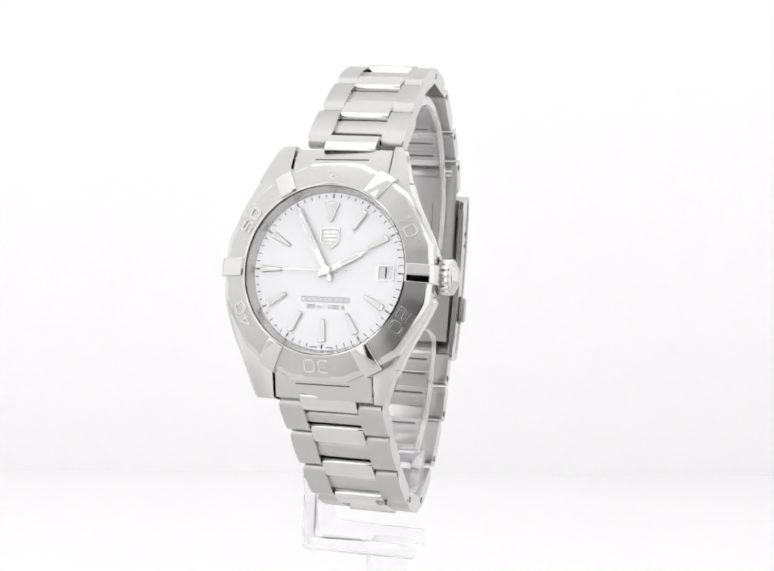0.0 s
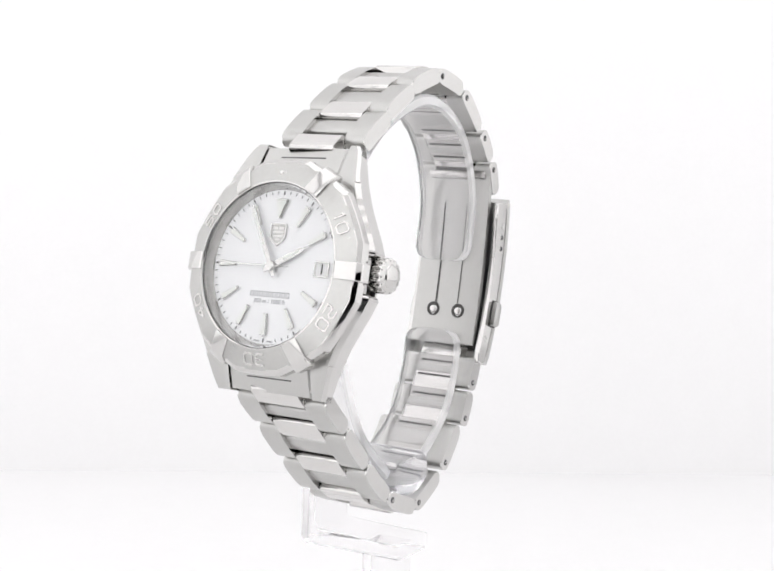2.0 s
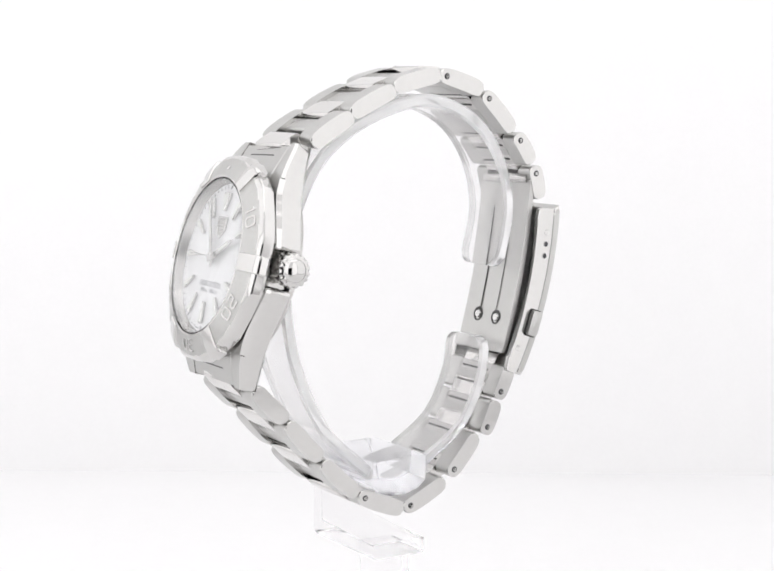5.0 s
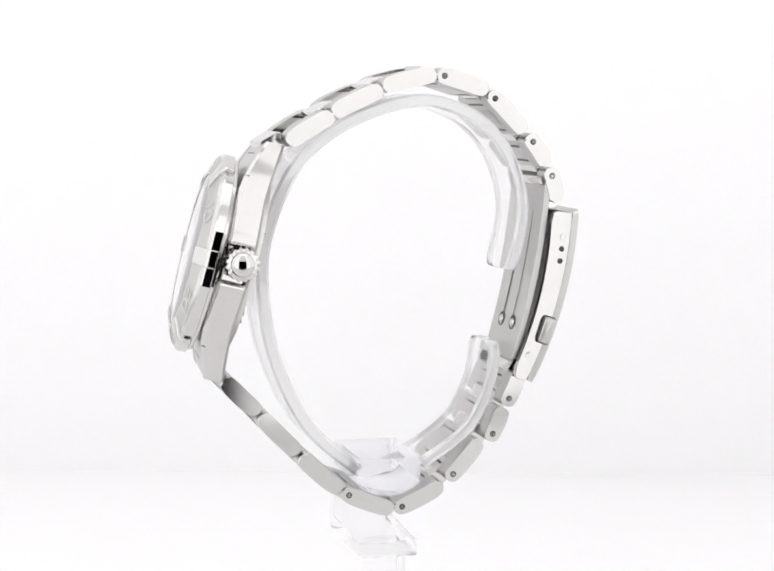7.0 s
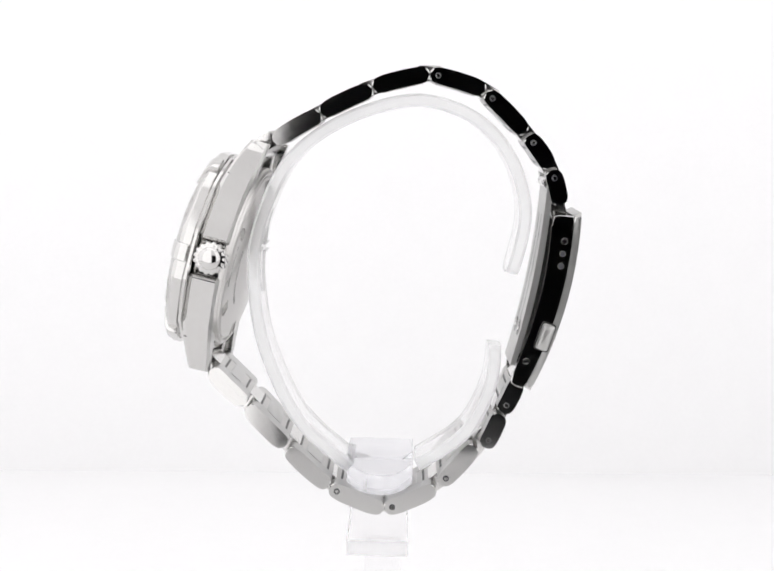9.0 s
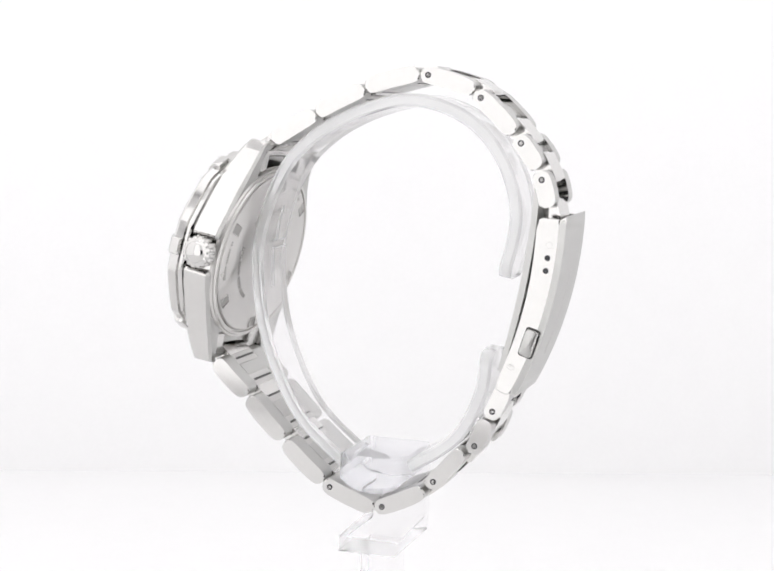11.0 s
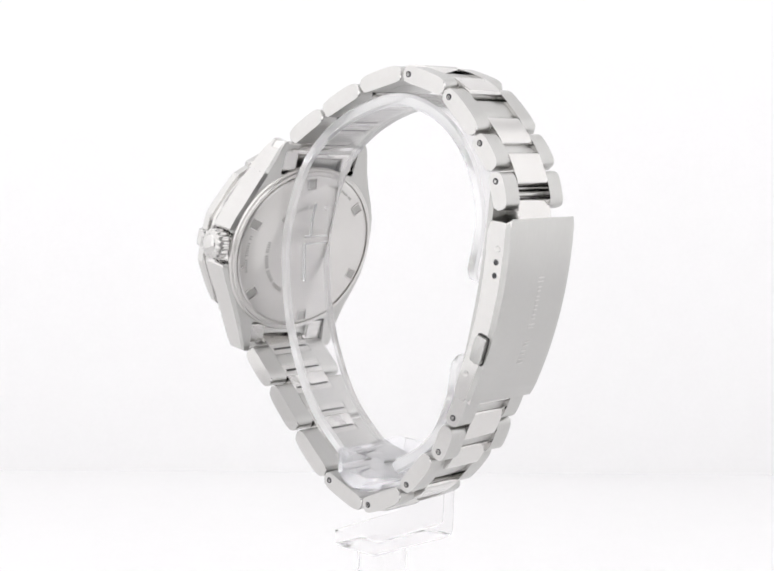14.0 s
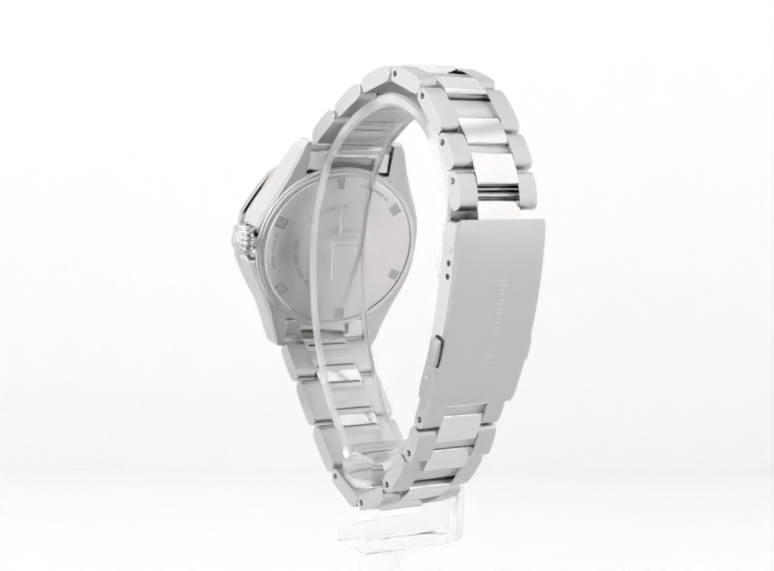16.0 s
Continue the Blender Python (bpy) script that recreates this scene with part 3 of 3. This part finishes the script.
def clasp():
    base = pose(0, 0.0012, 0)
    out = arc_points((30.9, -17.3), (28.9, -33.0), (23.5, -47.6), 25)
    mid = arc_points((29.7, -17.9), (27.7, -33.0), (22.5, -47.0), 25)
    bm = bmesh.new()
    prism(bm, at_floor(out + mid[::-1]), -8.0, 8.0, 0.35, 2)
    for f in bm.faces:
        f.material_index = 1 if 0.15 < abs(f.normal.y) < 0.97 else 0
    cover = part("clasp", bm, [brushed_z, polished], watch, "curved brushed steel folding clasp cover", base, 30)
    marks = arc_points((30.93, -17.3), (28.93, -33.0), (23.53, -47.6), 61)
    for i, (h, w) in enumerate(((1.3, 0.5), (0.8, 0.45), (0.8, 0.45), (0.8, 0.45), (0.8, 0.45), (1.4, 0.5), (0.0, 0.0), (1.3, 0.5), (1.3, 0.5), (1.3, 0.6))):
        if h:
            (x, z), (x2, z2) = marks[18 + 3 * i], marks[20 + 3 * i]
            m = along((x2, z2), (x, z), 0)
            bm = bmesh.new()
            for x0, x1 in ((-0.42, -0.24), (0.24, 0.42)):
                box(bm, x0, x1, 1.0 - h / 2, 1.0 + h / 2, -0.05, 0.03, 0.0, 1, m)
            part("engraved_bar", bm, blasted, cover, "", None, 0)
    inn = arc_points((26.0, -18.6), (24.3, -33.0), (19.9, -46.0), 25)
    # rounded corners of the cheek
    edge = mid + [(22.0, -47.2), (21.0, -46.9), (20.2, -46.4)] + inn[::-1][1:-1] + [(26.3, -18.0), (27.0, -17.7)]
    for s in (-1, 1):
        bm = bmesh.new()
        prism(bm, at_floor(edge), s * 7.9 if s > 0 else -7.9, s * 6.9, 0.15, 2)
        cheek = part("clasp_cheek", bm, polished, cover, "polished side wall of the clasp", None, 12)
        for x, z in ((28.67, -22.1), (28.5, -24.2), (28.3, -26.3), (23.1, -42.6)):
            bm = bmesh.new()
            lathe(bm, [(0.02, -0.02), (0.46, 0.0), (0.48, 0.03)], 18)
            lathe(bm, [(0.48, 0.03), (0.54, 0.035), (0.58, -0.1)], 18)
            for f in bm.faces:
                f.material_index = 1 if f.calc_center_median().xy.length < 0.465 else 0
            bm.transform(Matrix.Translation((x - 0.5, s * 7.93, z + FLOOR)) @ Matrix.Rotation(-s * math.pi / 2, 4, "X"))
            # black discs in two of them stand for the shade inside open holes
            part("adjusting_hole", bm, [polished, ink_and_shade if z in (-24.2, -26.3) else polished], cover, "", None, 30)
        # release pusher
        bm = bmesh.new()
        m = along((26.3, -36.0), (24.9, -40.6), 0)
        prism(bm, arched(4.5, 2.15, 28, 0, 8, 8), 0, s * 0.95, 0.3, 2)
        bm.transform(m @ Matrix.Translation((0, s * 7.9, 0)))
        part("release_pusher", bm, brushed_z, cover, "brushed release pusher", None, 30)
        # dark plate round the pusher, in place of a shaded slot
        bm = bmesh.new()
        prism(bm, arched(5.0, 2.6, 28, 0, 8, 8), 0, s * 0.14)
        bm.transform(m @ Matrix.Translation((0, s * 7.9, 0)))
        part("pusher_slot_shade", bm, gap_shade, cover, "", None, 0)
    # the folding blade on the inside
    o2 = arc_points((26.0, -12.9), (24.7, -27.0), (20.9, -43.6), 21)
    i2 = arc_points((25.1, -12.9), (23.6, -27.0), (20.0, -43.6), 21)
    bm = bmesh.new()
    prism(bm, at_floor(o2 + i2[::-1]), -6.5, 6.5, 0.12, 1)
    blade = part("folding_blade", bm, brushed_z, cover, "satin steel folding blade", None, 30)
    for y in (2.5, -2.6):
        bm = bmesh.new()
        lathe(bm, [(0.02, 0.35), (0.6, 0.3), (0.75, 0.1)], 24)
        # dark ring: the recess's shade as colour, nothing is sunk
        lathe(bm, [(0.75, 0.06), (1.3, 0.1), (1.35, -0.1)], 24, mat=1)
        for f in bm.faces:
            f.material_index = 1 if f.calc_center_median().xy.length > 0.76 else 0
        bm.transform(Matrix.Translation((21.55, y, -37.7 + FLOOR)) @ Matrix.Rotation(radians(-79), 4, "Y"))
        part("blade_rivet", bm, [polished, gap_shade], blade, "round rivet with a dark ring for the shade of its recess", None, 30)
    # thin dark strips draw the shaded seams of the blade
    bm = bmesh.new()
    g = arc_points((24.72, -18), (23.55, -27.0), (21.72, -36.4), 17)
    g2 = [(x - 0.03, z) for x, z in g]
    prism(bm, at_floor(g + g2[::-1]), 2.0, 2.3)
    prism(bm, at_floor(g + g2[::-1]), -2.4, -2.25)
    part("blade_seam_shade", bm, gap_shade, blade, "", None, 0)
    bm = bmesh.new()
    lathe(bm, [(0.02, -5.6), (0.9, -5.6), (1.0, -5.4), (1.0, 5.4), (0.9, 5.6), (0.02, 5.6)], 24)
    bm.transform(Matrix.Translation((25.5, 0, -12.6 + FLOOR)) @ Matrix.Rotation(math.pi / 2, 4, "X"))
    part("hinge", bm, satin, blade, "hinge barrel of the clasp", None, 30)


# ---- the stand ----
def spline(ctrl, n):
    """A smooth curve through (x, z) points."""
    pts = [ctrl[0]] + list(ctrl) + [ctrl[-1]]
    res = []
    for i in range(1, len(pts) - 2):
        p0, p1, p2, p3 = (Vector(pts[i + k]) for k in (-1, 0, 1, 2))
        for k in range(n):
            t = k / n
            res.append(0.5 * (2 * p1 + (p2 - p0) * t + (2 * p0 - 5 * p1 + 4 * p2 - p3) * t * t + (3 * p1 - p0 - 3 * p2 + p3) * t ** 3))
    res.append(Vector(pts[-2]))
    return res


def band(bm, ctrl, thick, y0, y1, n=8, round_start=0.0, round_end=2.6):
    """A strip bent along a curve, thick to its right, with eased edges and rounded corners at its free end."""
    c = spline(ctrl, n)
    last = c.pop()
    tail = (last - c[-1])
    c += [c[-1] + tail * k for k in (0.35, 0.6, 0.8, 0.92, 1.0)]
    run = [0.0]
    for p, q in zip(c, c[1:]):
        run.append(run[-1] + (q - p).length)
    mid, half = (y0 + y1) / 2, (y1 - y0) / 2
    rings = []
    for i, p in enumerate(c):
        d = (c[min(i + 1, len(c) - 1)] - c[max(i - 1, 0)]).normalized()
        k = Vector((d.y, -d.x))
        left = run[-1] - run[i]
        h = half
        if round_end and left < round_end:
            h = half - round_end + math.sqrt(max(0.0, round_end ** 2 - (round_end - left) ** 2))
        e = 0.45
        ring = []
        for y, t in ((-h, e), (-h + e, 0), (h - e, 0), (h, e), (h, thick - e), (h - e, thick), (-h + e, thick), (-h, thick - e)):
            w = p + k * t
            ring.append(bm.verts.new((w.x, mid + y, w.y + FLOOR)))
        rings.append(ring)
    for g, h in zip(rings, rings[1:]):
        for i in range(8):
            f = bm.faces.new((g[i], g[(i + 1) % 8], h[(i + 1) % 8], h[i]))
            f.material_index = 0 if i in (1, 5) else 1
    bm.faces.new(rings[0]).material_index = 1
    bm.faces.new(rings[-1][::-1]).material_index = 1


def stand():
    st = new("watch_stand")
    tagged(st, "clear acrylic display stand with an open ring on a post", "stand")
    bm = bmesh.new()
    band(bm, [(-7.35, -63.4), (-16.4, -55.4), (-22.3, -44.2), (-24.7, -33.9), (-24.8, -23.6), (-20.9, -12.3), (-15.0, -5.4), (-6.0, -0.4), (4, 1.7), (13.6, -1.4), (20.0, -8.2), (22.9, -17.9), (21.0, -28.6)], 2.2, -3.9, 7.0)
    part("ring", bm, [acrylic, acrylic_edge], st, "curved clear acrylic cuff")
    # thin strips of the edge acrylic along the cuff's inner face
    bm = bmesh.new()
    for pts, y0, y1 in (([(-22.2, -24.6), (-21.9, -21.5), (-21.1, -18.5)], 1.0, 1.3), ([(-22.25, -25.9), (-22.3, -29.0), (-22.15, -32.7)], -0.4, -0.1)):
        prism(bm, at_floor(pts + [(x - 0.5, z) for x, z in pts[::-1]]), y0, y1)
    for z in (-24.6, -25.9):
        box(bm, -22.7, -22.2, -0.2, 5.3, FLOOR + z - 0.15, FLOOR + z + 0.15)
    part("cuff_line", bm, acrylic_edge, st, "fine pale lines inside the cuff", None, 0)
    bm = bmesh.new()
    band(bm, [(4.25, -60.9), (12.0, -55.3), (15.8, -47.6), (16.5, -40.8)], 2.2, -3.9, 7.0)
    part("ring_lip", bm, [acrylic, acrylic_edge], st, "short curved clear acrylic lip")
    # block that carries the cuff, and the bent bar under it
    f = FLOOR
    bm = bmesh.new()
    prism(bm, at_floor([(-7.2, -60.3), (4.1, -60.3), (4.1, -64.6), (2.6, -65.9), (0.6, -66.7), (-1.5, -66.9), (-3.7, -66.7), (-5.7, -65.9), (-7.2, -64.6)]), -5.5, 10.75, 0.4, 2)
    part("cuff_block", bm, acrylic_block, st, "clear acrylic block with rounded underside", None, 30)
    bm = bmesh.new()
    bar = [(10.85, f - 61.5), (13.2, f - 61.5), (13.6, f - 62.0), (13.6, f - 76.0), (13.2, f - 76.9), (12.3, f - 77.3),
           (-6.2, f - 77.3), (-6.2, f - 74.6), (10.0, f - 74.6), (10.6, f - 74.3), (10.85, f - 73.7)]
    prism(bm, [(y, z) for y, z in bar], -3.7, 6.9, 0.4, 2)
    part("bracket", bm, acrylic_pale, st, "clear acrylic bent bracket", pose(0, 0, 0, 0, 0, 90), 30)
    bm = bmesh.new()
    box(bm, -3.8, 2.6, -3.6, 2.8, 0.05, f - 77.35, 0.5)
    part("post", bm, acrylic_pale, st, "square clear acrylic post")
    return st


case()
bezel()
dial()
pointer("hour_hand", 63.0, 7.1, 1.6, 0.47, DIAL + 0.55, "polished hour hand with white strip")
pointer("minute_hand", 329.8, 10.7, 1.8, 0.42, DIAL + 0.8, "long polished minute hand with white strip")
pointer("second_hand", 270.0, 10.8, 3.6, 0.09, DIAL + 1.05, "thin polished second hand", False)
crystal()
crown()
caseback()
bracelet()
clasp()
watch_stand = stand()

# degrees of the turntable over the time
TURN = [(0.0, 76.59), (1.0, 68.6), (2.0, 60.42), (3.0, 52.07), (4.0, 43.57), (5.0, 34.96), (6.0, 26.26), (7.0, 17.49), (8.0, 8.69), (9.0, -0.13),
        (10.0, -8.93), (11.0, -17.68), (12.0, -26.36), (13.0, -34.95), (14.0, -43.41), (15.0, -51.72), (16.0, -59.86)]


def motions():
    """The turntable carries the stand and the watch round together."""
    for thing in (watch, watch_stand):
        walk(thing, [(t, pose(0, 0, 0, 0, 0, a)) for t, a in TURN])


motions()
